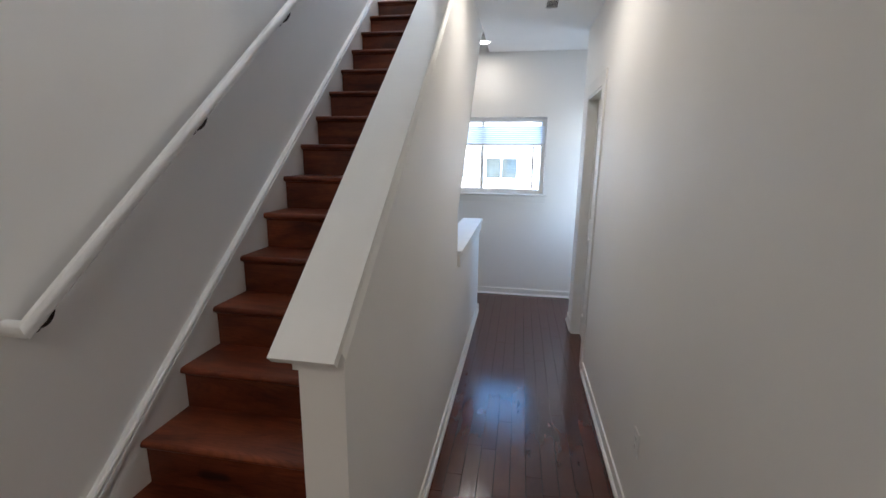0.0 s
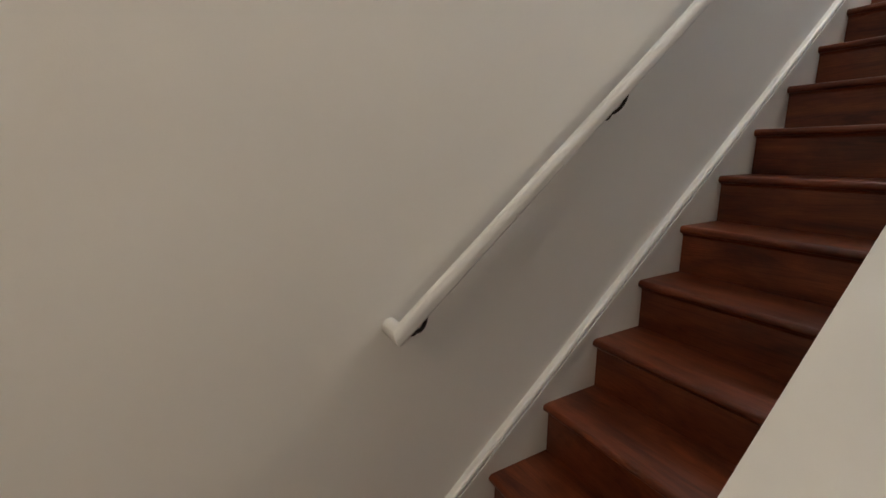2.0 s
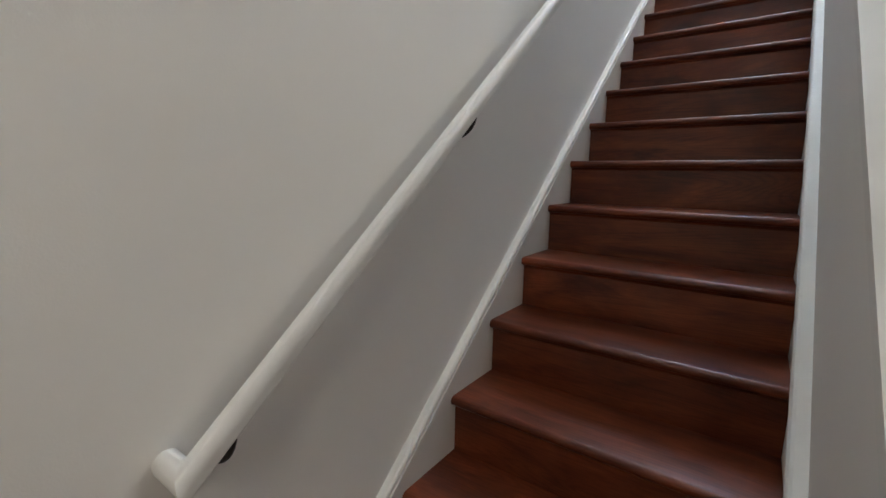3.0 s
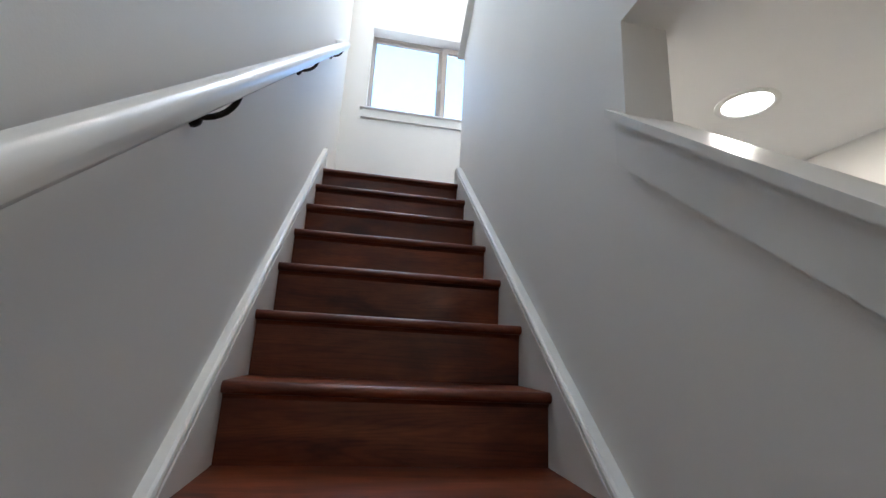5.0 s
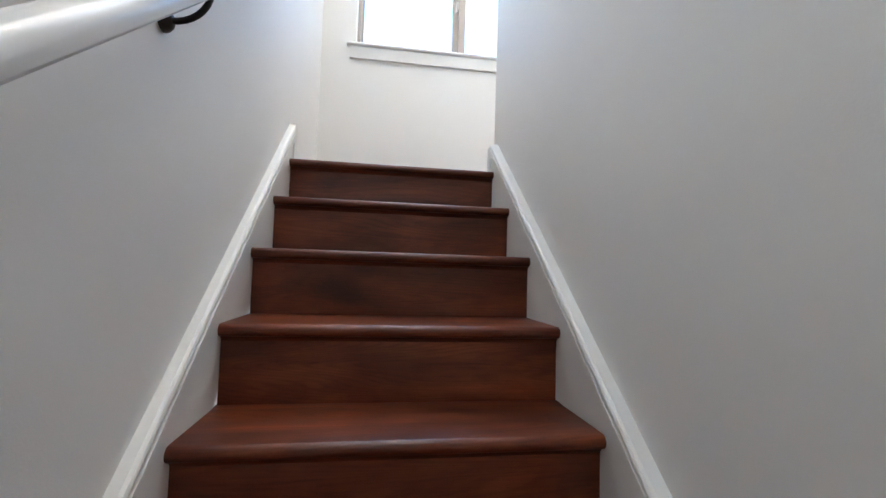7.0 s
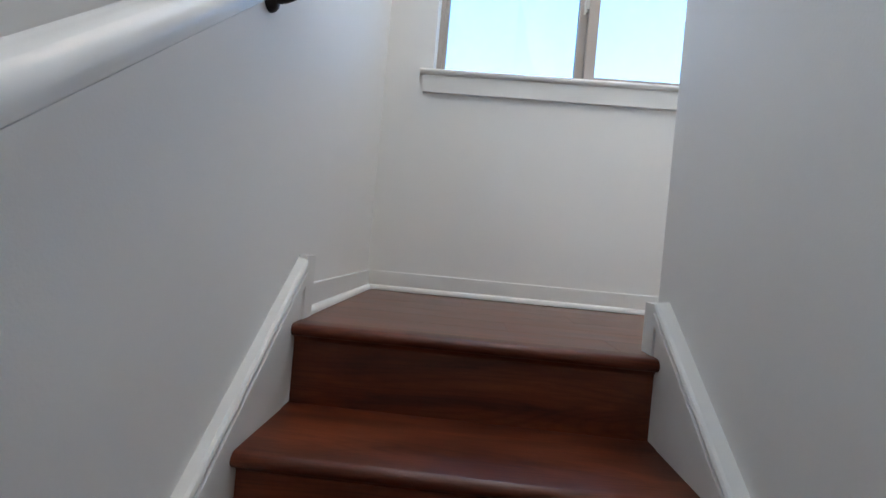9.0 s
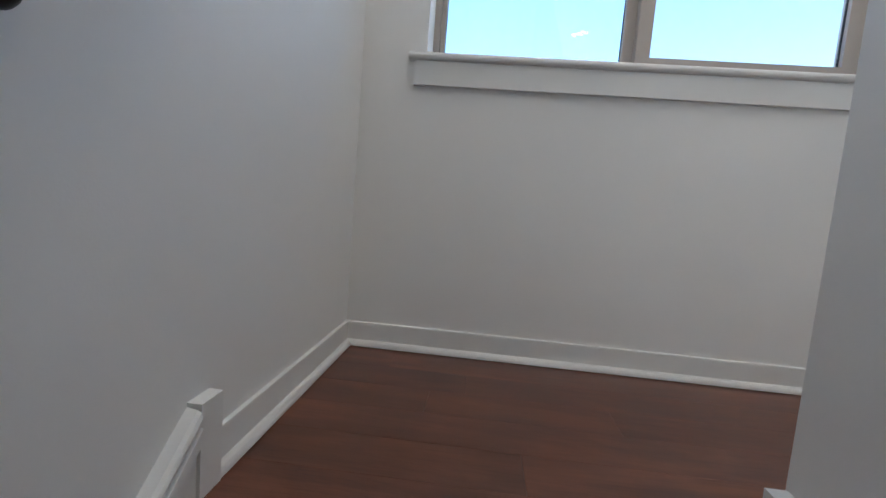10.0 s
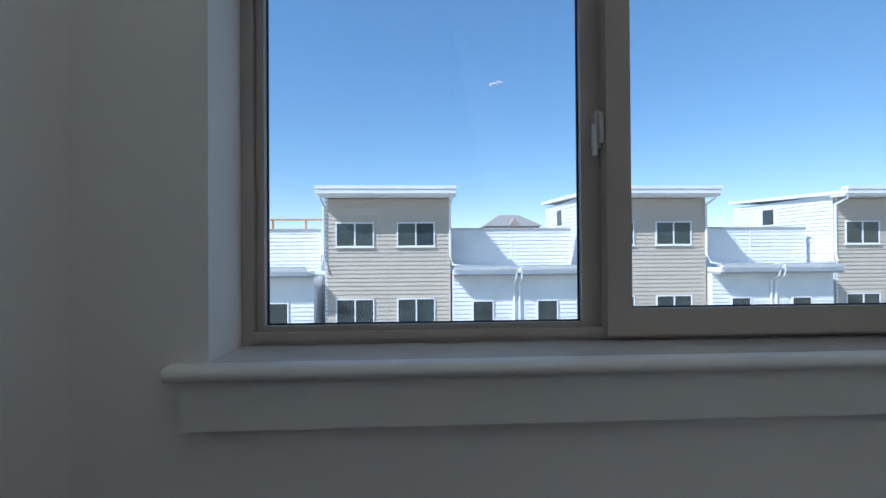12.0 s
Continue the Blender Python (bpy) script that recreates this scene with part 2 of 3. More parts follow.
# wall between stair and hall: guard wall with sloping top, opening under the flight, wall above
CAPY0, CAPY1 = -3.31, -1.73
cap_z = lambda y: 1.191 + 0.8135 * (y + 3.38)
WE = 0.09
low = [(CAPY0, 0.0), (0.29, 0.0), (0.29, 0.985), (-1.35, 0.985), (-1.35, 1.30), (-0.02, 2.745), (WE, 2.745),
       (WE, 4.06), (-1.73, 4.06 + SLOPE * (WE + 1.73)), (YSH, 7.0), (YSH, CEIL), (CAPY1, CEIL), (CAPY1, cap_z(CAPY1) - 0.021), (CAPY0, cap_z(CAPY0) - 0.021)]
structure("wall_stair", prism(B(), low, "x", XW0, XW1), WALL, "off-white painted guard wall rising beside the staircase", "wall")

# window wall of the landing, with its opening
WX0, WX1, WZ0, WZ1 = 0.181, 1.485, 3.965, 4.76


def holed(bm, x0, x1, z0, z1, hx0, hx1, hz0, hz1, y0, y1):
    box(bm, x0, hx0, y0, y1, z0, z1)
    box(bm, hx1, x1, y0, y1, z0, z1)
    box(bm, hx0, hx1, y0, y1, z0, hz0)
    box(bm, hx0, hx1, y0, y1, hz1, z1)
    return bm


UX0, UX1, UZ0, UZ1 = 0.10, 1.40, 5.95, 7.15    # opening added out of view, high up, for fill light
north = holed(B(), XL, XH, CEIL + 0.1, 5.2, WX0, WX1, WZ0, WZ1, YB, YB + 0.2)
holed(north, XL, XH, 5.2, TOP, UX0, UX1, UZ0, UZ1, YB, YB + 0.2)
structure("wall_north", north, WALL, "cream painted wall with a window above the landing", "wall")
HX0, HX1, HZ0, HZ1 = 0.55, 1.64, 1.225, 2.09
structure("wall_hall_end", holed(B(), XL, 2.6, -0.1, CEIL + 0.1, HX0, HX1, HZ0, HZ1, YHB, YHB + 0.2), WALL, "pale painted wall with a window at the end of the hall", "wall")

# hall's outer wall with a doorway
DY0, DY1, DZ = -0.83, -0.145, 2.15
YST = 0.22                     # the hall widens to an alcove past here
XA = 2.6
AY0, AY1, AZ0, AZ1 = 0.40, 0.88, 0.9, 2.1    # opening added out of view in the alcove, for fill light
structure("wall_east", prism(B(), [(YE, -0.1), (DY0, -0.1), (DY0, DZ), (DY1, DZ), (DY1, -0.1), (YST, -0.1), (YST, CEIL), (YHB, CEIL), (YHB, TOP), (YE, TOP)], "x", XH, XH + 0.13), WALL, "smooth off-white painted hall wall with a doorway", "wall")
structure("wall_south", box(B(), XL, XH, YE - 0.15, YE, -0.1, CEIL + 0.1), WALL, "plain painted wall closing the entry", "wall")
structure("wall_shaft", box(B(), XL, XH, YSH - 0.12, YSH, CEIL + 0.002, TOP), WALL, "plain painted wall closing the stair shaft", "wall")
structure("ceiling_hall", prism(B(), [(XW1, YSH), (XW1, YHB), (XH, YHB), (XH, YE), (XL, YE), (XL, YSH)], "z", CEIL, CEIL + 0.2), CEILING, "white painted hall ceiling", "ceiling")
structure("ceiling_shaft", box(B(), XL, XH, YSH, YB, TOP, TOP + 0.15), CEILING, "white painted ceiling above the stair shaft", "ceiling")
alcove = holed(B(), AY0 - 0.4, YHB, -0.1, CEIL, AY0, AY1, AZ0, AZ1, -0.15, 0.0)
alcove.transform(Matrix(((0, -1, 0, XA), (1, 0, 0, 0), (0, 0, 1, 0), (0, 0, 0, 1))))
structure("wall_alcove", alcove, WALL, "pale painted wall of the alcove with an added unseen opening", "wall")
structure("wall_alcove_return", box(B(), XH + 0.13, XA, YST - 0.12, YST, -0.1, CEIL), WALL, "pale painted return wall beside the alcove", "wall")
structure("ceiling_alcove", box(B(), XH + 0.001, XA, -1.5, YHB, CEIL + 0.002, CEIL + 0.2), CEILING, "white painted alcove ceiling", "ceiling")
structure("floor_closet", box(B(), XH + 0.001, 2.6, -1.5, YHB, -0.1, -0.004), FLOOR_WOOD, "plain floor behind the doorway", "floor")
structure("upper_flight_slab", prism(B(), [(WE - 0.02, LAND - 0.2), (WE - 0.02, LAND - 0.01), (-2.8, LAND + SLOPE * 2.7), (-2.8, LAND + SLOPE * 2.7 - 0.2)], "x", XW1, XH), WALL, "plain slab of the next flight", "floor")


# ---- trim ----
def baseboard(name, runs):
    """Flat board with an eased top, and a quarter-round shoe at its foot; runs: (axis, fixed, facing, from, to, level)."""
    root = thing(name, "white painted baseboard with rounded shoe moulding", "baseboard", kind="structure")
    for axis, c, s, a, b, z in runs:
        board = [(c, z), (c + s * 0.010, z), (c + s * 0.010, z + 0.077), (c + s * 0.009, z + 0.080), (c, z + 0.080)]
        shoe = [(c + s * 0.010, z + 0.003)] + [(c + s * (0.010 + 0.014 * math.cos(q)), z + 0.003 + 0.019 * math.sin(q)) for q in (0, 0.4, 0.8, 1.2, 1.57)]
        for nm, poly in (("board", board), ("shoe", shoe)):
            if axis == "y":
                part(nm, prism(B(), poly, "y", a, b), TRIM, root)
            else:
                part(nm, prism(B(), [(p[0], p[1]) for p in poly], "x", a, b), TRIM, root)
    return root


baseboard("baseboard", [("y", XL, 1, 0.105, YB, LAND), ("x", YB, -1, XL, XH, LAND), ("y", XW1, 1, CAPY0 - 0.0, 0.29, 0), ("y", XH, -1, YE, DY0 - 0.102, 0),
                        ("y", XH, -1, DY1 + 0.032, YST, 0), ("x", YHB, -1, XL, XA, 0), ("x", YST, 1, XH, XA, 0), ("x", 0.29, 1, XW0, XW1 + 0.02, 0), ("y", XL, 1, YE, -3.62, 0)])

# guard cap: board, and apron boards under it on both sides
cap = thing("guard_cap", "white enamelled sloping cap on the stair guard wall", "cap rail", kind="structure")


def sloped(y0, y1, drop0, drop1, zf):
    return [(y0, zf(y0) - drop1), (y1, zf(y1) - drop1), (y1, zf(y1) - drop0), (y0, zf(y0) - drop0)]


CAP_POLY = [(-3.385, cap_z(-3.385)), (-3.369, cap_z(-3.385) - 0.017), (CAPY1 - 0.001, cap_z(CAPY1 - 0.001) - 0.022), (CAPY1 - 0.001, cap_z(CAPY1 - 0.001))]
part("cap_board", soften(prism(B(), CAP_POLY, "x", 0.818, 0.982), 0.007, 3), TRIM, cap, smooth=True)
part("cap_end", soften(prism(B(), sloped(CAPY1 - 0.002, CAPY1 + 0.03, 0.0, 0.022, cap_z), "x", 0.818, XW0 - 0.001), 0.009, 3), TRIM, cap, smooth=True)
part("apron_inner", soften(prism(B(), sloped(CAPY0 + 0.004, CAPY1 + 0.015, 0.0225, 0.132, cap_z), "x", XW0 - 0.018, XW0 - 0.0005), 0.0015, 1), TRIM, cap)
bm = B()                       # bed moulding, its face sloping out under the cap
bed = [[bm.verts.new((x, y, cap_z(y) - d)) for x, d in ((XW1 + 0.0005, 0.0225), (0.979, 0.0225), (0.991, 0.048), (0.989, 0.052), (XW1 + 0.0005, 0.052))] for y in (CAPY0 - 0.03, CAPY1)]
for i in range(5):
    bm.faces.new((bed[0][i], bed[0][(i + 1) % 5], bed[1][(i + 1) % 5], bed[1][i]))
bm.faces.new(bed[0])
bm.faces.new(bed[1][::-1])
part("apron_outer", bm, TRIM, cap)
part("apron_front", box(B(), XW0 - 0.012, XW1 + 0.006, CAPY0 - 0.014, CAPY0 - 0.0005, cap_z(CAPY0) - 0.05, cap_z(CAPY0) - 0.036), TRIM, cap)

# upper cap beside the landing
up_z = lambda y: 4.085 - SLOPE * (y - WE)
cap2 = thing("upper_guard_cap", "white enamelled cap on the upper guard wall", "cap rail", kind="structure")
part("cap_board", soften(prism(B(), sloped(-1.74, WE + 0.03, 0.0, 0.026, up_z), "x", 0.81, 1.0), 0.007, 3), TRIM, cap2, smooth=True)

# ledge cap of the low guard at the far end of the hall
ledge = thing("ledge_cap", "white painted cap on the low hall guard wall", "cap rail", kind="structure")
part("cap_board", soften(box(B(), 0.80, 1.005, -1.345, 0.315, 0.986, 1.012), 0.006, 2), TRIM, ledge)
part("apron_outer", box(B(), XW1 + 0.0005, XW1 + 0.018, -1.345, 0.30, 0.90, 0.9855), TRIM, ledge)

# ---- staircase ----
stair = thing("staircase", "dark cherry-stained wooden staircase with white skirt boards", "staircase", kind="structure")
tread_poly = [(0.262, 0.0), (0.262, -0.03)] + [(0.013 - 0.015 * math.sin(a) - 0.002, -0.015 - 0.015 * math.cos(a)) for a in (0.0, 0.5, 1.05, 1.57, 2.1, 2.64, 3.14)]
tread_me = mesh_of("tread", prism(B(), tread_poly, "x", -0.002, W + 0.002), STAIR_WOOD, True)
riser_me = mesh_of("riser", box(B(), 0.0, W, 0.022, 0.04, -0.196, -0.0305), STAIR_WOOD)
cove_me = mesh_of("cove", prism(B(), [(0.0215, -0.0305), (0.0215, -0.042), (0.012, -0.0305)], "x", 0.001, W - 0.001), STAIR_WOOD)
for k in range(1, N):
    y, z = -k * G, (N - k) * H
    for nm, me in (("tread", tread_me), ("riser", riser_me), ("cove", cove_me)):
        ob = new(nm, me)
        ob.parent, ob.location = stair, (0, y, z)
for nm, me in (("riser", riser_me), ("cove", cove_me)):
    ob = new(nm, me)
    ob.parent, ob.location = stair, (0, 0, LAND)


def skirt(x0, x1, s, y1):
    """Skirt board from the floor to the landing, its cap moulding, and a plinth block at the top."""
    z = lambda y: nose(y) + (0.106 if s > 0 else 0.099)
    y0 = -3.60
    part("skirt_board", prism(B(), [(y0, 0.0), (-3.40, 0.0), (0.06, LAND - 0.12), (y1, LAND - 0.12), (y1, z(y1) - 0.03), (y0, z(y0) - 0.03)], "x", min(x0, x1), max(x0, x1)), TRIM, stair)
    e = x1
    back = -0.018 if s > 0 else -0.025
    prof = [(0.0, -0.066), (0.008, -0.066), (0.010, -0.064), (0.010, -0.0360), (0.009, -0.0345), (-0.006, -0.0335), (-0.006, -0.0275), (0.005, -0.0265), (0.009, -0.022), (0.009, -0.014), (0.006, -0.006), (0.000, -0.001), (back, 0.002), (back, -0.066)]
    bm = B()
    ends = []
    for y in (y0, y1 - 0.005):
        ends.append([bm.verts.new((e + s * (a + 0.0005), y, z(y) + b * (0.82 if s > 0 else 0.72))) for a, b in prof])
    n = len(prof)
    for i in range(n):
        bm.faces.new((ends[0][i], ends[0][(i + 1) % n], ends[1][(i + 1) % n], ends[1][i]))
    bm.faces.new(ends[0])
    bm.faces.new(ends[1][::-1])
    part("skirt_moulding", bm, TRIM, stair)
    part("plinth_block", soften(box(B(), min(x0, e + s * 0.006), max(x0, e + s * 0.006), y1 - 0.004, y1 + 0.05, LAND + 0.001, LAND + (0.155 if s > 0 else 0.118)), 0.003, 1), TRIM, stair)


for y, ln in ((-1.053, 0.012), (-1.002, 0.010), (-0.954, 0.022)):
    z = nose(y) + 0.106 - 0.0250
    part("caulk_gap", prism(B(), [(y, z - 0.0015), (y + ln, z + ln * SLOPE - 0.0015), (y + ln, z + ln * SLOPE + 0.0015), (y, z + 0.0015)], "x", -0.0045, 0.006), DARK, stair, "dark gap in the moulding's groove")
skirt(XL, 0.0, 1, 0.055)
skirt(XW0, W, -1, 0.036)

# ---- handrail ----
rail = thing("handrail", "white enamelled wooden handrail on dark bronze wall brackets", "handrail")
rz = lambda y: 1.152 + SLOPE * (y + 3.33)
RX = 0.052
RAIL_PROFILE = [(0.0225 * math.cos(a), 0.0235 * math.sin(a)) for a in [radians(d) for d in range(-40, 221, 13)]] + [(-0.0155, -0.0185), (-0.0140, -0.0212), (-0.010, -0.0222), (0.010, -0.0222), (0.0140, -0.0212), (0.0155, -0.0185)]
part("rail", sweep(B(), [(XL + 0.001, -3.315, rz(-3.315)), (RX, -3.315, rz(-3.315)), (RX, -0.02, rz(-0.02)), (XL + 0.001, -0.02, rz(-0.02))], 0.0225, profile=RAIL_PROFILE), RAIL, rail, smooth=True)


def bracket(y):
    """Domed rosette on the wall, an arm that bends up, and a saddle under the rail; y: the rosette."""
    z = rz(y) - 0.078
    bm = B()
    prof = [(0.0205, 0.0005), (0.0205, 0.004), (0.0185, 0.009), (0.0145, 0.014), (0.008, 0.017)]
    n = 22
    rings = [[bm.verts.new((XL + d, y + r * math.cos(2 * math.pi * k / n), z + r * math.sin(2 * math.pi * k / n))) for k in range(n)] for r, d in prof]
    for a, b in zip(rings, rings[1:]):
        for k in range(n):
            bm.faces.new((a[k], a[(k + 1) % n], b[(k + 1) % n], b[k]))
    bm.faces.new(rings[0])
    bm.faces.new(rings[-1][::-1])
    root = part("bracket", bm, BRONZE, rail, "dark bronze bracket", True)
    arm = [(XL + 0.012, y, z)]
    for i in range(1, 9):
        a = i / 8 * math.pi / 2
        arm.append((XL + 0.012 + (RX - XL - 0.012) * math.sin(a), y + 0.012 * i / 8, z + (rz(y + 0.012) - 0.025 - z) * (1 - math.cos(a))))
    part("arm", sweep(B(), arm, 0.0055, 10), BRONZE, root, smooth=True)
    part("saddle", sweep(B(), [(RX, y - 0.012, rz(y - 0.012) - 0.0255), (RX, y + 0.034, rz(y + 0.034) - 0.0255)], 0.010, 8, 0.35), BRONZE, root)


for y in (-3.25, -2.525, -1.76, -0.99, -0.20):
    bracket(y)


# ---- windows ----
def sill(name_parent, x0, x1, z, wall_y, depth, over=0.05):
    """Window board with a rounded nose, and an apron under it."""
    nose_poly = [(wall_y + depth, z - 0.022), (wall_y + depth, z)] + [(wall_y - 0.022 - 0.011 * math.sin(a), z - 0.011 + 0.011 * math.cos(a)) for a in (0, 0.5, 1.05, 1.57, 2.1, 2.64, 3.14)]
    bm = prism(B(), [(wall_y + depth, z - 0.022), (wall_y + depth, z), (wall_y + 0.002, z), (wall_y + 0.002, z - 0.022)], "x", x0 + 0.001, x1 - 0.001)
    part("sill_board", bm, SILL, name_parent)
    part("sill_nose", prism(B(), [(wall_y - 0.0005, z - 0.022), (wall_y - 0.0005, z)] + nose_poly[2:], "x", x0 - over, x1 + over), TRIM, name_parent, smooth=True)
    part("sill_apron", soften(box(B(), x0 - over + 0.018, x1 + over - 0.018, wall_y - 0.018, wall_y - 0.0005, z - 0.094, z - 0.0225), 0.002, 1), TRIM, name_parent)


def ring(bm, x0, x1, z0, z1, y0, y1, w):
    box(bm, x0, x0 + w, y0, y1, z0, z1)
    box(bm, x1 - w, x1, y0, y1, z0, z1)
    box(bm, x0 + w, x1 - w, y0, y1, z0, z0 + w)
    box(bm, x0 + w, x1 - w, y0, y1, z1 - w, z1)
    return bm


def pane(x0, x1, z0, z1, y, parent, name="pane"):
    ob = part(name, box(B(), x0, x1, y - 0.002, y + 0.002, z0, z1), GLASS, parent)
    ob.visible_shadow = False
    return ob


win = thing("window_1", "sliding window in a beige vinyl frame above the landing", "window", (0, 0, 0), kind="structure")
FY = YB + 0.115
sill(win, WX0, WX1, WZ0 + 0.004, YB, 0.115)
part("frame", ring(B(), WX0 + 0.0005, WX1 - 0.0005, WZ0 + 0.005, WZ1 - 0.0005, FY, FY + 0.07, 0.020), VINYL, win)
def sash(name, x0, x1, z0, z1, gx0, gx1, gz0, gz1, y0, y1):
    """A sash whose stiles and rails differ in width, glazing bead, and pane."""
    bm = B()
    box(bm, x0, gx0, y0, y1, z0, z1)
    box(bm, gx1, x1, y0, y1, z0, z1)
    box(bm, gx0, gx1, y0, y1, z0, gz0)
    box(bm, gx0, gx1, y0, y1, gz1, z1)
    ob = part(name, bm, VINYL, win)
    part("glazing_bead", ring(B(), gx0 - 0.001, gx1 + 0.001, gz0 - 0.001, gz1 + 0.001, y0 + 0.016, y1 - 0.006, 0.003), DARK, ob)
    pane(gx0 - 0.004, gx1 + 0.004, gz0 - 0.004, gz1 + 0.004, (y0 + y1) / 2, ob)
    return ob


sash("sliding_sash", 0.203, 0.826, WZ0 + 0.018, WZ1 - 0.014, 0.217, 0.788, 4.000, WZ1 - 0.040, FY + 0.012, FY + 0.040)
sash("fixed_sash", 0.822, WX1 - 0.012, WZ0 + 0.014, WZ1 - 0.012, 0.866, WX1 - 0.058, 4.027, WZ1 - 0.058, FY - 0.020, FY + 0.010)
part("track", box(B(), 0.206, 0.821, FY - 0.006, FY + 0.010, WZ0 + 0.014, WZ0 + 0.026), VINYL, win)
latch = part("latch", soften(box(B(), 0.807, 0.820, FY - 0.004, FY + 0.0118, 4.315, 4.382), 0.003, 2), LATCH, win, "small metal sash latch")
part("keeper", soften(box(B(), 0.8125, 0.8205, FY - 0.014, FY - 0.0045, 4.322, 4.376), 0.002, 1), LATCH, latch)
part("lever", soften(prism(B(), [(FY - 0.018, 4.300), (FY - 0.011, 4.298), (FY - 0.003, 4.352), (FY - 0.010, 4.356)], "x", 0.800, 0.8065), 0.002, 2), LATCH, latch)

win2 = thing("window_2", "white sliding window with a part-lowered shade at the hall's end", "window", kind="structure")
HY = YHB + 0.10
sill(win2, HX0, HX1, HZ0 + 0.004, YHB, 0.10, 0.045)
part("frame", ring(B(), HX0 + 0.0005, HX1 - 0.0005, HZ0 + 0.005, HZ1 - 0.0005, HY, HY + 0.07, 0.022), TRIM, win2)
s1 = part("sliding_sash", ring(B(), HX0 + 0.018, 0.935, HZ0 + 0.022, HZ1 - 0.018, HY + 0.03, HY + 0.055, 0.03), TRIM, win2)
pane(HX0 + 0.046, 0.907, HZ0 + 0.05, HZ1 - 0.046, HY + 0.042, s1)
s2 = part("fixed_sash", ring(B(), 0.90, HX1 - 0.018, HZ0 + 0.022, HZ1 - 0.018, HY + 0.002, HY + 0.027, 0.03), TRIM, win2)
pane(0.928, HX1 - 0.046, HZ0 + 0.05, HZ1 - 0.046, HY + 0.014, s2)
shade = thing("cellular_shade", "pale blue cellular shade lowered over the window's upper part", "window shade")
bm = B()
zz = 1.995
fold = []
n_f = 9
for i in range(n_f):
    z0 = zz - i * 0.022
    fold += [(HY - 0.034, z0), (HY - 0.0375, z0 - 0.011)]
poly = fold + [(HY - 0.034, zz - n_f * 0.022), (HY - 0.026, zz - n_f * 0.022), (HY - 0.026, zz)]
part("fabric", prism(bm, poly, "x", HX0 + 0.012, HX1 - 0.012), SHADE, shade)
part("bottom_rail", soften(box(B(), HX0 + 0.010, HX1 - 0.010, HY - 0.05, HY - 0.022, zz - n_f * 0.022 - 0.02, zz - n_f * 0.022 - 0.0005), 0.003, 1), TRIM, shade)
part("head_rail", soften(box(B(), HX0 + 0.004, HX1 - 0.004, HY - 0.055, HY - 0.015, HZ1 - 0.04, HZ1 - 0.001), 0.003, 1), TRIM, shade)
part("cord", box(B(), 1.30, 1.302, HY - 0.04, HY - 0.038, zz, HZ1 - 0.04), TRIM, shade)

# ---- doorway in the hall ----
door = thing("door_1", "white painted panel door, closed, in a white cased doorway", "door", kind="structure")
for nm, poly in (("casing", [(DY0 - 0.10, 0.0), (DY0 - 0.004, 0.0), (DY0 - 0.004, DZ + 0.004), (DY1 + 0.004, DZ + 0.004), (DY1 + 0.004, 0.0), (DY1 + 0.03, 0.0), (DY1 + 0.03, DZ + 0.10), (DY0 - 0.10, DZ + 0.10)]),
                 ("jamb", [(DY0 + 0.0005, 0.0), (DY0 + 0.018, 0.0), (DY0 + 0.018, DZ - 0.018), (DY1 - 0.018, DZ - 0.018), (DY1 - 0.018, 0.0), (DY1 - 0.0005, 0.0), (DY1 - 0.0005, DZ - 0.0005), (DY0 + 0.0005, DZ - 0.0005)])):
    part(nm, prism(B(), poly, "x", XH - 0.014, XH - 0.0005) if nm == "casing" else prism(B(), poly, "x", XH - 0.012, XH + 0.13), TRIM, door)
leaf = part("leaf", box(B(), XH + 0.07, XH + 0.105, DY0 + 0.021, DY1 - 0.021, 0.012, DZ - 0.021), TRIM, door)
for z0, z1 in ((0.22, 0.95), (1.10, 1.95)):
    for y0, y1 in ((DY0 + 0.10, -0.48), (-0.42, DY1 - 0.10)):
        part("panel", soften(ring(B(), y0, y1, z0, z1, 0, 0.010, 0.02), 0.003, 1), TRIM, leaf)
        ob = leaf.children[-1]
        ob.data.transform(Matrix(((0, -1, 0, XH + 0.0695), (1, 0, 0, 0), (0, 0, 1, 0), (0, 0, 0, 1))))
for z in (0.25, 1.06, 1.86):
    part("hinge", disc(B(), (XH + 0.066, DY1 - 0.024, 0), "z", 0.006, z, z + 0.09, 10), TRIM, door)

# ---- small fixtures ----
outlet = thing("outlet", "white double wall outlet low on the hall wall", "outlet", (XH, -2.42, 0.43))
part("cover_plate", soften(box(B(), -0.006, -0.0003, -0.036, 0.036, -0.058, 0.058), 0.002, 2), PLATE, outlet)
for dz in (-0.02, 0.02):
    s = part("socket", soften(box(B(), -0.008, -0.0062, -0.017, 0.017, dz - 0.014, dz + 0.014), 0.001, 1), PLATE, outlet)
    for dy in (-0.006, 0.006):
        part("slot", box(B(), -0.0085, -0.0081, dy - 0.001, dy + 0.001, dz - 0.004, dz + 0.005), SLOT, s)

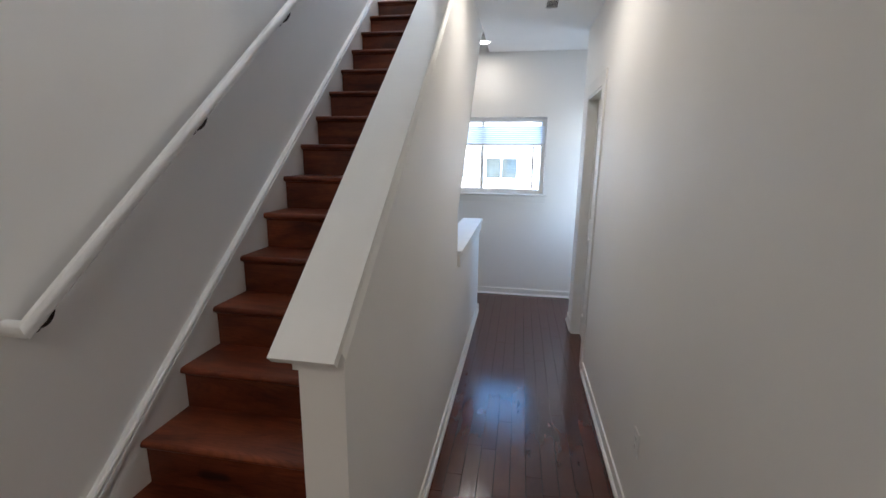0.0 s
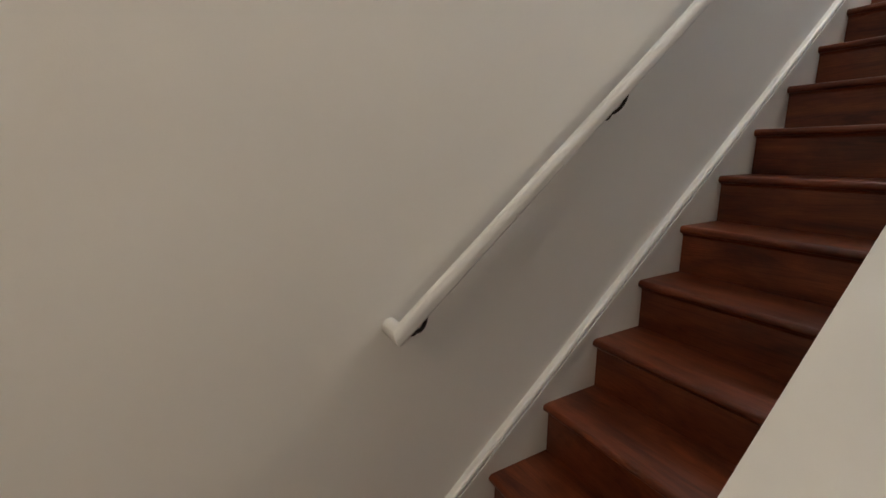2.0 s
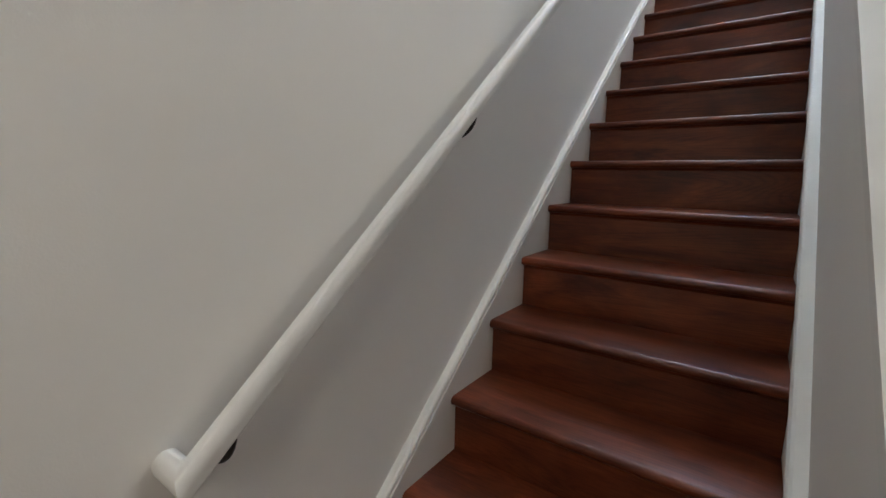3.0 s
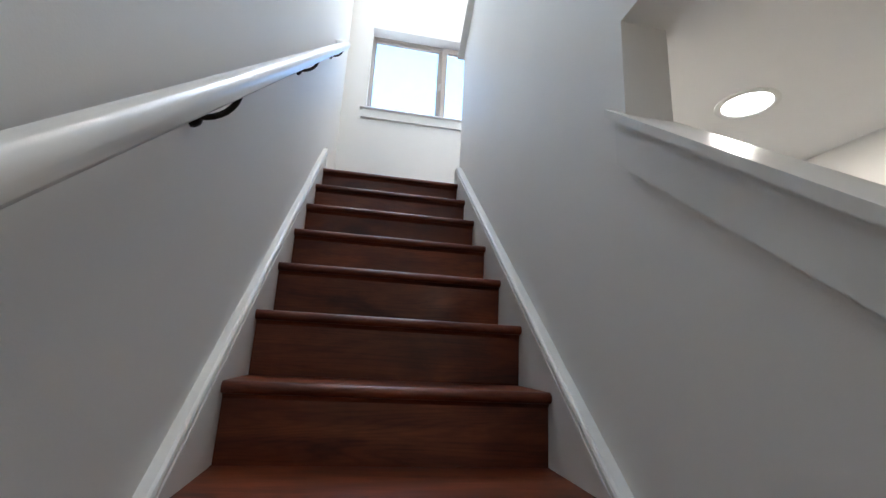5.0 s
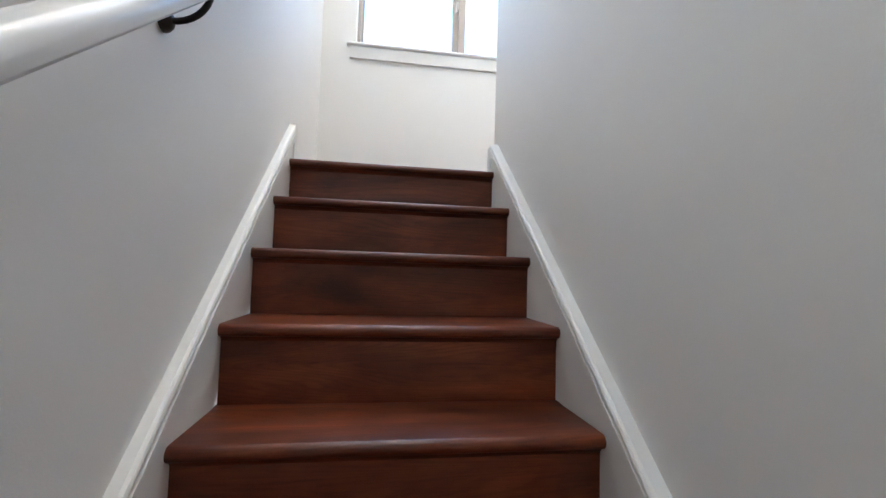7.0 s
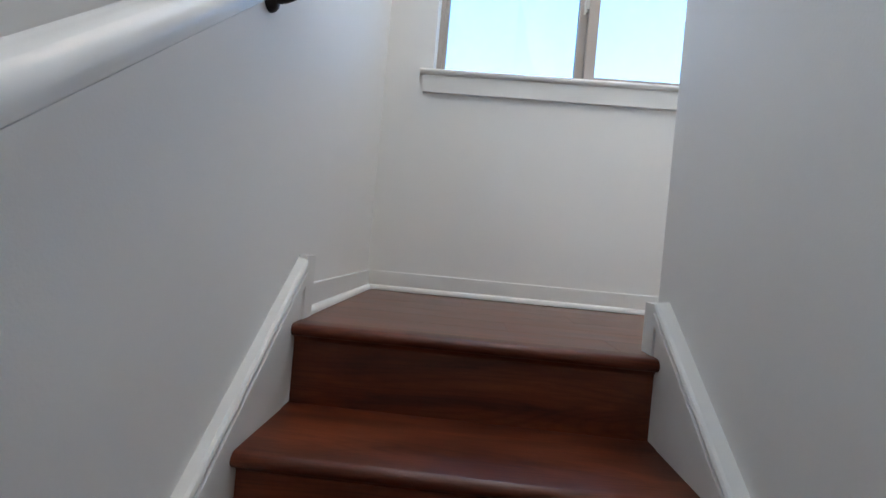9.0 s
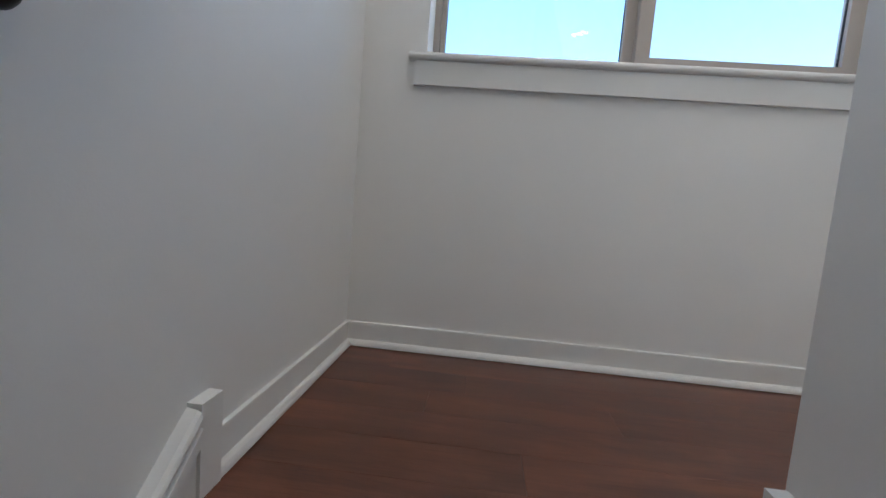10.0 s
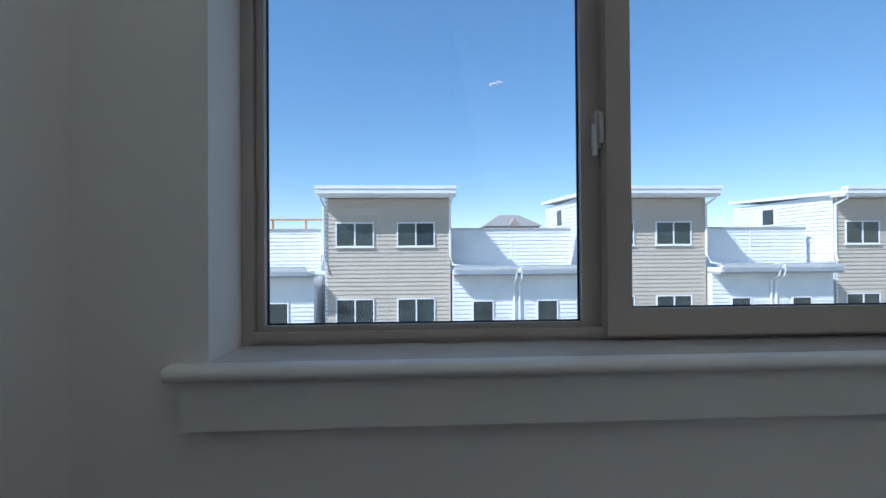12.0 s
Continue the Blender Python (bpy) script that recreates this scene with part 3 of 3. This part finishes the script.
vent = thing("ceiling_vent", "white louvred air register in the hall ceiling", "air vent", (1.55, -0.56, CEIL))
part("frame", ring(B(), -0.055, 0.055, -0.095, 0.095, -0.008, -0.0005, 0.013), TRIM, vent)
vent.children[-1].data.transform(Matrix(((1, 0, 0, 0), (0, 0, 1, 0), (0, 1, 0, 0), (0, 0, 0, 1))))
part("backing", box(B(), -0.042, 0.042, -0.082, 0.082, -0.0015, -0.0005), DARK, vent)
for i in range(9):
    y = -0.072 + i * 0.018
    part("slat", prism(B(), [(y - 0.006, -0.007), (y + 0.005, -0.002), (y + 0.006, -0.003), (y - 0.005, -0.008)], "x", -0.042, 0.042), TRIM, vent)


def downlight(x, y, z=CEIL, watts=1.0):
    root = thing("downlight", "round recessed ceiling light, switched on", "ceiling light", (x, y, z), "recessed downlights")
    bm = B()
    n = 36
    prof = [(0.086, -0.0005), (0.086, -0.004), (0.081, -0.007), (0.069, -0.006), (0.066, -0.002)]
    rings = [[bm.verts.new((r * math.cos(2 * math.pi * k / n), r * math.sin(2 * math.pi * k / n), z)) for k in range(n)] for r, z in prof]
    for a, b in zip(rings, rings[1:]):
        for k in range(n):
            bm.faces.new((a[k], a[(k + 1) % n], b[(k + 1) % n], b[k]))
    part("trim_ring", bm, TRIM, root, smooth=True)
    part("lens", disc(B(), (0, 0, 0), "z", 0.0665, -0.003, -0.001, 36), LENS, root, "glowing frosted lens")
    lamp = new("downlight_lamp", bpy.data.lights.new("downlight_lamp", "AREA"))
    lamp.data.shape, lamp.data.size, lamp.data.energy, lamp.data.color = "DISK", 0.12, watts, LAMP_COLOR
    lamp.matrix_world = pose(x, y, z - 0.012)
    return root


# the last two are unseen: one set by the rail's shadow, one added fill
for x, y, watts in ((1.41, -1.52, 0.82), (0.94, 0.50, 0.5), (0.60, -3.80, 0.12), (1.35, -5.6, 1.6)):
    downlight(x, y, CEIL, watts)


# unseen lights added high in the shaft as fill for stair and landing
def flush_light(x, y, watts, color):
    root = thing("flush_light", "added unseen round flush light high above the stair, switched on", "ceiling light", (x, y, TOP), "shaft lights")
    part("rim", disc(B(), (0, 0, 0), "z", 0.27, -0.05, -0.0005, 40), TRIM, root, smooth=True)
    part("lens", disc(B(), (0, 0, 0), "z", 0.25, -0.054, -0.0505, 40), LENS, root, "glowing frosted lens")
    lamp = new("flush_lamp", bpy.data.lights.new("flush_lamp", "AREA"))
    lamp.data.shape, lamp.data.size, lamp.data.energy, lamp.data.color = "DISK", 0.48, watts, color
    lamp.matrix_world = pose(x, y, TOP - 0.06)


flush_light(1.02, -1.9, SHAFT_W * 0.5, (1.0, 0.90, 0.78))
flush_light(1.45, -0.1, SHAFT_W * 0.85, (1.0, 0.76, 0.52))


def daylight(x, y, z, wide, high, turn, watts):
    """Lamp added in an unseen opening, standing in for sky light; turn: about z, 0 facing -y."""
    lamp = new("daylight", bpy.data.lights.new("daylight", "AREA"))
    lamp.data.shape, lamp.data.size, lamp.data.size_y, lamp.data.energy, lamp.data.color = "RECTANGLE", wide, high, watts, SKY_LIGHT
    lamp.matrix_world = pose(x, y, z, -90, 0, turn)


# added fill: the high opening lights the stairwell, the alcove's the hall end
daylight((UX0 + UX1) / 2, YB + 0.19, (UZ0 + UZ1) / 2, UX1 - UX0 - 0.02, UZ1 - UZ0 - 0.02, 0, 11.5)
daylight(XA + 0.14, (AY0 + AY1) / 2, (AZ0 + AZ1) / 2, AY1 - AY0 - 0.02, AZ1 - AZ0 - 0.02, -90, 0.8)

# ---- outside ----
OY = 24.0
structure("ground", box(B(), -2500, 2500, 1.3, 3000, -6.2, -6.0), GROUND, "pale paved ground reaching to the horizon", "ground")


def lap_wall(bm, x0, x1, z0, z1, y, pitch, out=0.038):
    """Lapped siding facing -y: each course leans out at its foot."""
    n = max(1, round((z1 - z0) / pitch))
    p = (z1 - z0) / n
    poly = []
    for i in range(n):
        poly += [(y - out, z0 + i * p), (y - 0.003, z0 + (i + 1) * p)]
    prism(bm, [(y + 0.05, z0)] + poly + [(y + 0.05, z1)], "x", x0, x1)
    return bm


def lap_side(bm, y0, y1, z0, z1, x, pitch, out=0.045):
    n = max(1, round((z1 - z0) / pitch))
    p = (z1 - z0) / n
    poly = []
    for i in range(n):
        poly += [(x - out, z0 + i * p), (x - 0.003, z0 + (i + 1) * p)]
    prism(bm, [(x + 0.05, z0)] + poly + [(x + 0.05, z1)], "y", y0, y1)
    return bm


def far_window(parent, x0, x1, z0, z1, y, sashes=2):
    w = part("window", ring(B(), x0 - 0.06, x1 + 0.06, z0 - 0.06, z1 + 0.06, y - 0.06, y - 0.005, 0.07), WHITE_TRIM, parent)
    part("sill", box(B(), x0 - 0.12, x1 + 0.12, y - 0.10, y - 0.005, z0 - 0.11, z0 - 0.061), WHITE_TRIM, w)
    step = (x1 - x0) / sashes
    for i in range(sashes):
        part("pane", box(B(), x0 + i * step + 0.015, x0 + (i + 1) * step - 0.015, y - 0.03, y - 0.006, z0 + 0.012, z1 - 0.012), FAR_GLASS, w)
    for i in range(1, sashes):
        part("mullion", box(B(), x0 + i * step - 0.04, x0 + i * step + 0.04, y - 0.055, y - 0.006, z0 + 0.0105, z1 - 0.0105), WHITE_TRIM, w)
    return w


def rowhouse(x):
    """Grey tower with a flat shed roof, a white recessed terrace bay on its right, gutters and downpipes; x: the tower's left edge."""
    root = thing("row_house", "grey and white clapboard row house across the street", "house", (x, OY, 0), "row houses")
    TW, TZ, D = 6.75, 7.05, 8.0
    part("tower_wall", lap_wall(B(), 0, TW, -6.0, TZ, -0.03, 0.225), GREY_SIDING, root)
    part("tower_side", lap_side(B(), 0.05, D, -6.0, TZ + 0.25, -0.02, 0.225), WHITE_SIDING, root)
    part("tower_core", box(B(), 0.06, TW, 0.06, D, -6.0, TZ + 0.1), GREY_SIDING, root)
    roof = part("roof", prism(B(), [(-0.94, TZ + 0.37), (D + 0.2, TZ + 0.75), (D + 0.2, TZ + 0.55), (-0.94, TZ + 0.17)], "x", -0.3, TW + 0.3), WHITE_TRIM, root)
    part("fascia", box(B(), -0.26, TW + 0.26, -1.08, -0.945, TZ + 0.17, TZ + 0.40), WHITE_TRIM, roof)
    part("drip_edge", box(B(), -0.30, TW + 0.30, -1.12, -0.70, TZ + 0.41, TZ + 0.58), WHITE_TRIM, roof)
    part("soffit", box(B(), -0.3, TW + 0.3, -0.94, -0.056, TZ + 0.06, TZ + 0.16), WHITE_TRIM, root)
    for cx in (0.0, TW - 0.10):
        part("corner_board", box(B(), cx, cx + 0.12, -0.05, -0.0565, -6.0, TZ + 0.05), WHITE_TRIM if cx == 0 else GREY_SIDING, root)
    part("seam_board", box(B(), TW / 2 - 0.04, TW / 2 + 0.04, -0.035, -0.0565, -6.0, TZ), GREY_SIDING, root)
    for z0, z1 in ((4.50, 5.72), (0.35, 1.58), (-3.8, -2.5)):
        for x0 in (0.62, 3.92):
            far_window(root, x0, x0 + 1.95, z0, z1, -0.05)
    part("window", box(B(), -0.07, -0.042, 4.1, 5.3, 5.75, 6.95), WHITE_TRIM, root)
    part("pane", box(B(), -0.09, -0.0705, 4.25, 5.15, 5.85, 6.85), FAR_GLASS, root.children[-1])
    # terrace bay
    BX, BW, FWD = TW + 0.12, 7.05, 0.85
    part("bay_wall", lap_wall(B(), BX, BX + BW, -6.0, 2.85, 0.45 - FWD, 0.225), WHITE_SIDING, root)
    part("bay_core", box(B(), BX, BX + BW, 0.505 - FWD, D, -6.0, 2.84), WHITE_SIDING, root)
    part("parapet", lap_wall(B(), BX, BX + BW, 2.85, 5.45, 1.3, 0.225), WHITE_SIDING, root)
    part("parapet_cap", box(B(), BX, BX + BW, 1.20, 1.45, 5.451, 5.52), ROOFING, root)
    part("bay_seam", box(B(), BX + BW / 2 - 0.06, BX + BW / 2 + 0.06, 1.262, 1.279, 2.86, 5.45), WHITE_TRIM, root)
    part("terrace_roof", box(B(), BX, BX + BW, -0.2 - FWD, 1.25, 2.851, 2.95), ROOFING, root)
    for i in range(2):
        a = BX + 0.06 + i * BW / 2
        part("gutter", soften(prism(B(), [(-0.42 - FWD, 3.20), (-0.46 - FWD, 3.34), (-0.24 - FWD, 3.34), (-0.26 - FWD, 3.20)], "x", a - 0.05, a + BW / 2 - 0.22), 0.01, 1), WHITE_TRIM, root)
        part("gutter_board", box(B(), a - 0.05, a + BW / 2 - 0.20, -0.30 - FWD, 0.44, 2.96, 3.18), WHITE_TRIM, root)
        part("parapet_kerb", box(B(), a + 0.1, a + BW / 2 - 0.4, -0.05 - FWD, 0.15 - FWD, 3.181, 3.42), ROOFING, root)
        far_window(root, a + 1.05, a + 2.10, 0.42, 1.46, 0.43 - FWD, 1)
        far_window(root, a + 1.05, a + 2.10, -3.7, -2.6, 0.43 - FWD, 1)
    for px in (BX + BW / 2 - 0.20, BX + BW / 2 + 0.10):
        part("downpipe", sweep(B(), [(px, -0.34 - FWD, 3.19), (px, -0.20 - FWD, 2.75), (px, 0.34 - FWD, 2.45), (px, 0.34 - FWD, -6.0)], 0.055, 8), WHITE_TRIM, root)
    part("downpipe", sweep(B(), [(TW + 0.06, -0.95, TZ + 0.17), (TW + 0.06, -0.85, TZ - 0.05), (TW + 0.02, -0.12, TZ - 0.35), (TW + 0.02, -0.12, 3.9), (TW + 0.16, -0.32, 3.45), (TW + 0.7, -0.34, 3.36)], 0.06, 8), WHITE_TRIM, root)
    part("downpipe", sweep(B(), [(-0.08, -0.95, TZ + 0.17), (-0.08, -0.85, TZ - 0.05), (-0.06, -0.12, TZ - 0.35), (-0.06, -0.12, 3.9), (-0.16, -0.32, 3.45)], 0.06, 8), WHITE_TRIM, root)
    return root


first = rowhouse(-4.72)
for i in (-1, 1, 2, 3):
    copy_thing(first, pose(-4.72 + 14.45 * i, OY, 0))


def far_house(x, y, w, d, eave, ridge, label):
    """A distant house: masonry body, hipped roof, a gable front and windows."""
    root = thing("far_house", label, "house", (x, y, 0))
    part("wall", box(B(), -w / 2, w / 2, 0, d, -6.0, eave), BRICKY, root)
    bm = B()
    o = 0.5
    base = [bm.verts.new(p) for p in ((-w / 2 - o, -o, eave + 0.002), (w / 2 + o, -o, eave + 0.002), (w / 2 + o, d + o, eave + 0.002), (-w / 2 - o, d + o, eave + 0.002))]
    top = [bm.verts.new(p) for p in ((-w / 5, d / 2, ridge), (w / 5, d / 2, ridge))]
    for f in ((base[0], base[1], top[1], top[0]), (base[1], base[2], top[1]), (base[2], base[3], top[0], top[1]), (base[3], base[0], top[0]), base[::-1]):
        bm.faces.new(f)
    part("roof", bm, SHINGLE, root)
    part("gable", prism(B(), [(-w * 0.12, eave - 0.1), (w * 0.12, eave - 0.1), (0, eave + (ridge - eave) * 0.6)], "y", -0.9, d / 2), BRICKY, root)
    for k in (-0.3, 0.3):
        far_window(root, k * w - 0.7, k * w + 0.7, eave - 2.2, eave - 0.8, -0.012)
    return root


far_house(16.5, 75, 9.0, 9.0, 8.6, 10.9, "distant house with a grey hipped shingle roof")
far_house(58, 60, 12.0, 10.0, 2.2, 5.6, "distant brown house with a shingle roof")
far_house(72, 74, 12.0, 10.0, 4.0, 8.2, "distant brown house with a shingle roof")
rail2 = thing("roof_rail", "orange timber railing on a far roof terrace", "railing", (-5.0, 30.0, 0))
for x in (-4.6, -2.4, -0.2):
    part("post", box(B(), x, x + 0.12, 0, 0.12, 2.84, 6.35), TIMBER, rail2)
part("top_rail", box(B(), -4.7, 0.0, -0.03, 0.15, 6.351, 6.45), TIMBER, rail2)

# ---- wooden floors, board by board ----
def boards(name, label, x0, x1, y0, y1, top, along, material, width, lengths, seed, gap=0.0005):
    """A floor of staggered boards on a dark subfloor."""
    rnd = random.Random(seed)
    root = structure(name, box(B(), x0, x1, y0, y1, top - 0.06, top - 0.006), DARK, label, "floor")
    meshes = {}
    a0, a1, b0, b1 = (y0, y1, x0, x1) if along == "y" else (x0, x1, y0, y1)
    rows = math.ceil((b1 - b0) / width)
    for r in range(rows):
        b = b0 + r * width
        w = min(width, b1 - b)
        s = a0
        first_len = rnd.choice(lengths) * rnd.uniform(0.3, 1.0)
        while s < a1 - 1e-4:
            ln = round(min(first_len or rnd.choice(lengths), a1 - s), 3)
            first_len = None
            if a1 - s - ln < 0.12:
                ln = round(a1 - s, 4)
            key = (round(w, 4), ln)
            if key not in meshes:
                bm = box(B(), gap, w - gap, gap, ln - gap, -0.0055, 0.0)
                if along == "x":
                    bm.transform(Matrix(((0, 1, 0, 0), (1, 0, 0, 0), (0, 0, 1, 0), (0, 0, 0, 1))))
                bmesh.ops.bevel(bm, geom=[e for e in bm.edges if all(v.co.z > -0.001 for v in e.verts)], offset=gap * 1.6, segments=1, affect="EDGES")
                meshes[key] = mesh_of("board", bm, material)
            ob = new("board", meshes[key])
            ob.parent = root
            ob.location = (b, s, top) if along == "y" else (s, b, top)
            s += ln
    return root


boards("floor_hall", "dark cherry-stained narrow board floor in the hall", XL, XH, YE, YHB, 0.0, "y", FLOOR_WOOD, 0.083, (0.6, 0.9, 1.2, 1.5), 3)
boards("floor_landing", "cherry-stained wooden board floor of the landing", XL, XH, 0.046, YB, LAND, "x", LAND_WOOD, 0.125, (0.45, 0.7, 0.95, 1.2), 5, 0.0002)
nosing = prism(B(), [(0.046, 0.0), (0.046, -0.03)] + [(0.013 - 0.015 * math.sin(a) - 0.002, -0.015 - 0.015 * math.cos(a)) for a in (0.0, 0.5, 1.05, 1.57, 2.1, 2.64, 3.14)], "x", -0.002, W + 0.002)
part("landing_nosing", nosing, STAIR_WOOD, stair, smooth=True).location = (0, 0, LAND)

# ---- a wisp of cloud in the distance ----
bm = B()
rnd = random.Random(11)
for i in range(16):
    c = Vector((240 + i * 3.0 + rnd.uniform(-2, 2), 1500 + rnd.uniform(-6, 6), 584 + i * 0.9 + rnd.uniform(-5, 5)))
    bmesh.ops.create_icosphere(bm, subdivisions=2, radius=1.0, matrix=Matrix.Translation(c) @ Matrix.Diagonal((rnd.uniform(2, 6), 3, rnd.uniform(0.8, 2.4), 1)))
for v in bm.verts:
    v.co += noise.noise_vector(v.co * 0.35) * 1.2
structure("cloud", bm, WHITE_SIDING, "small white wisp of cloud in the blue sky", "cloud", True)
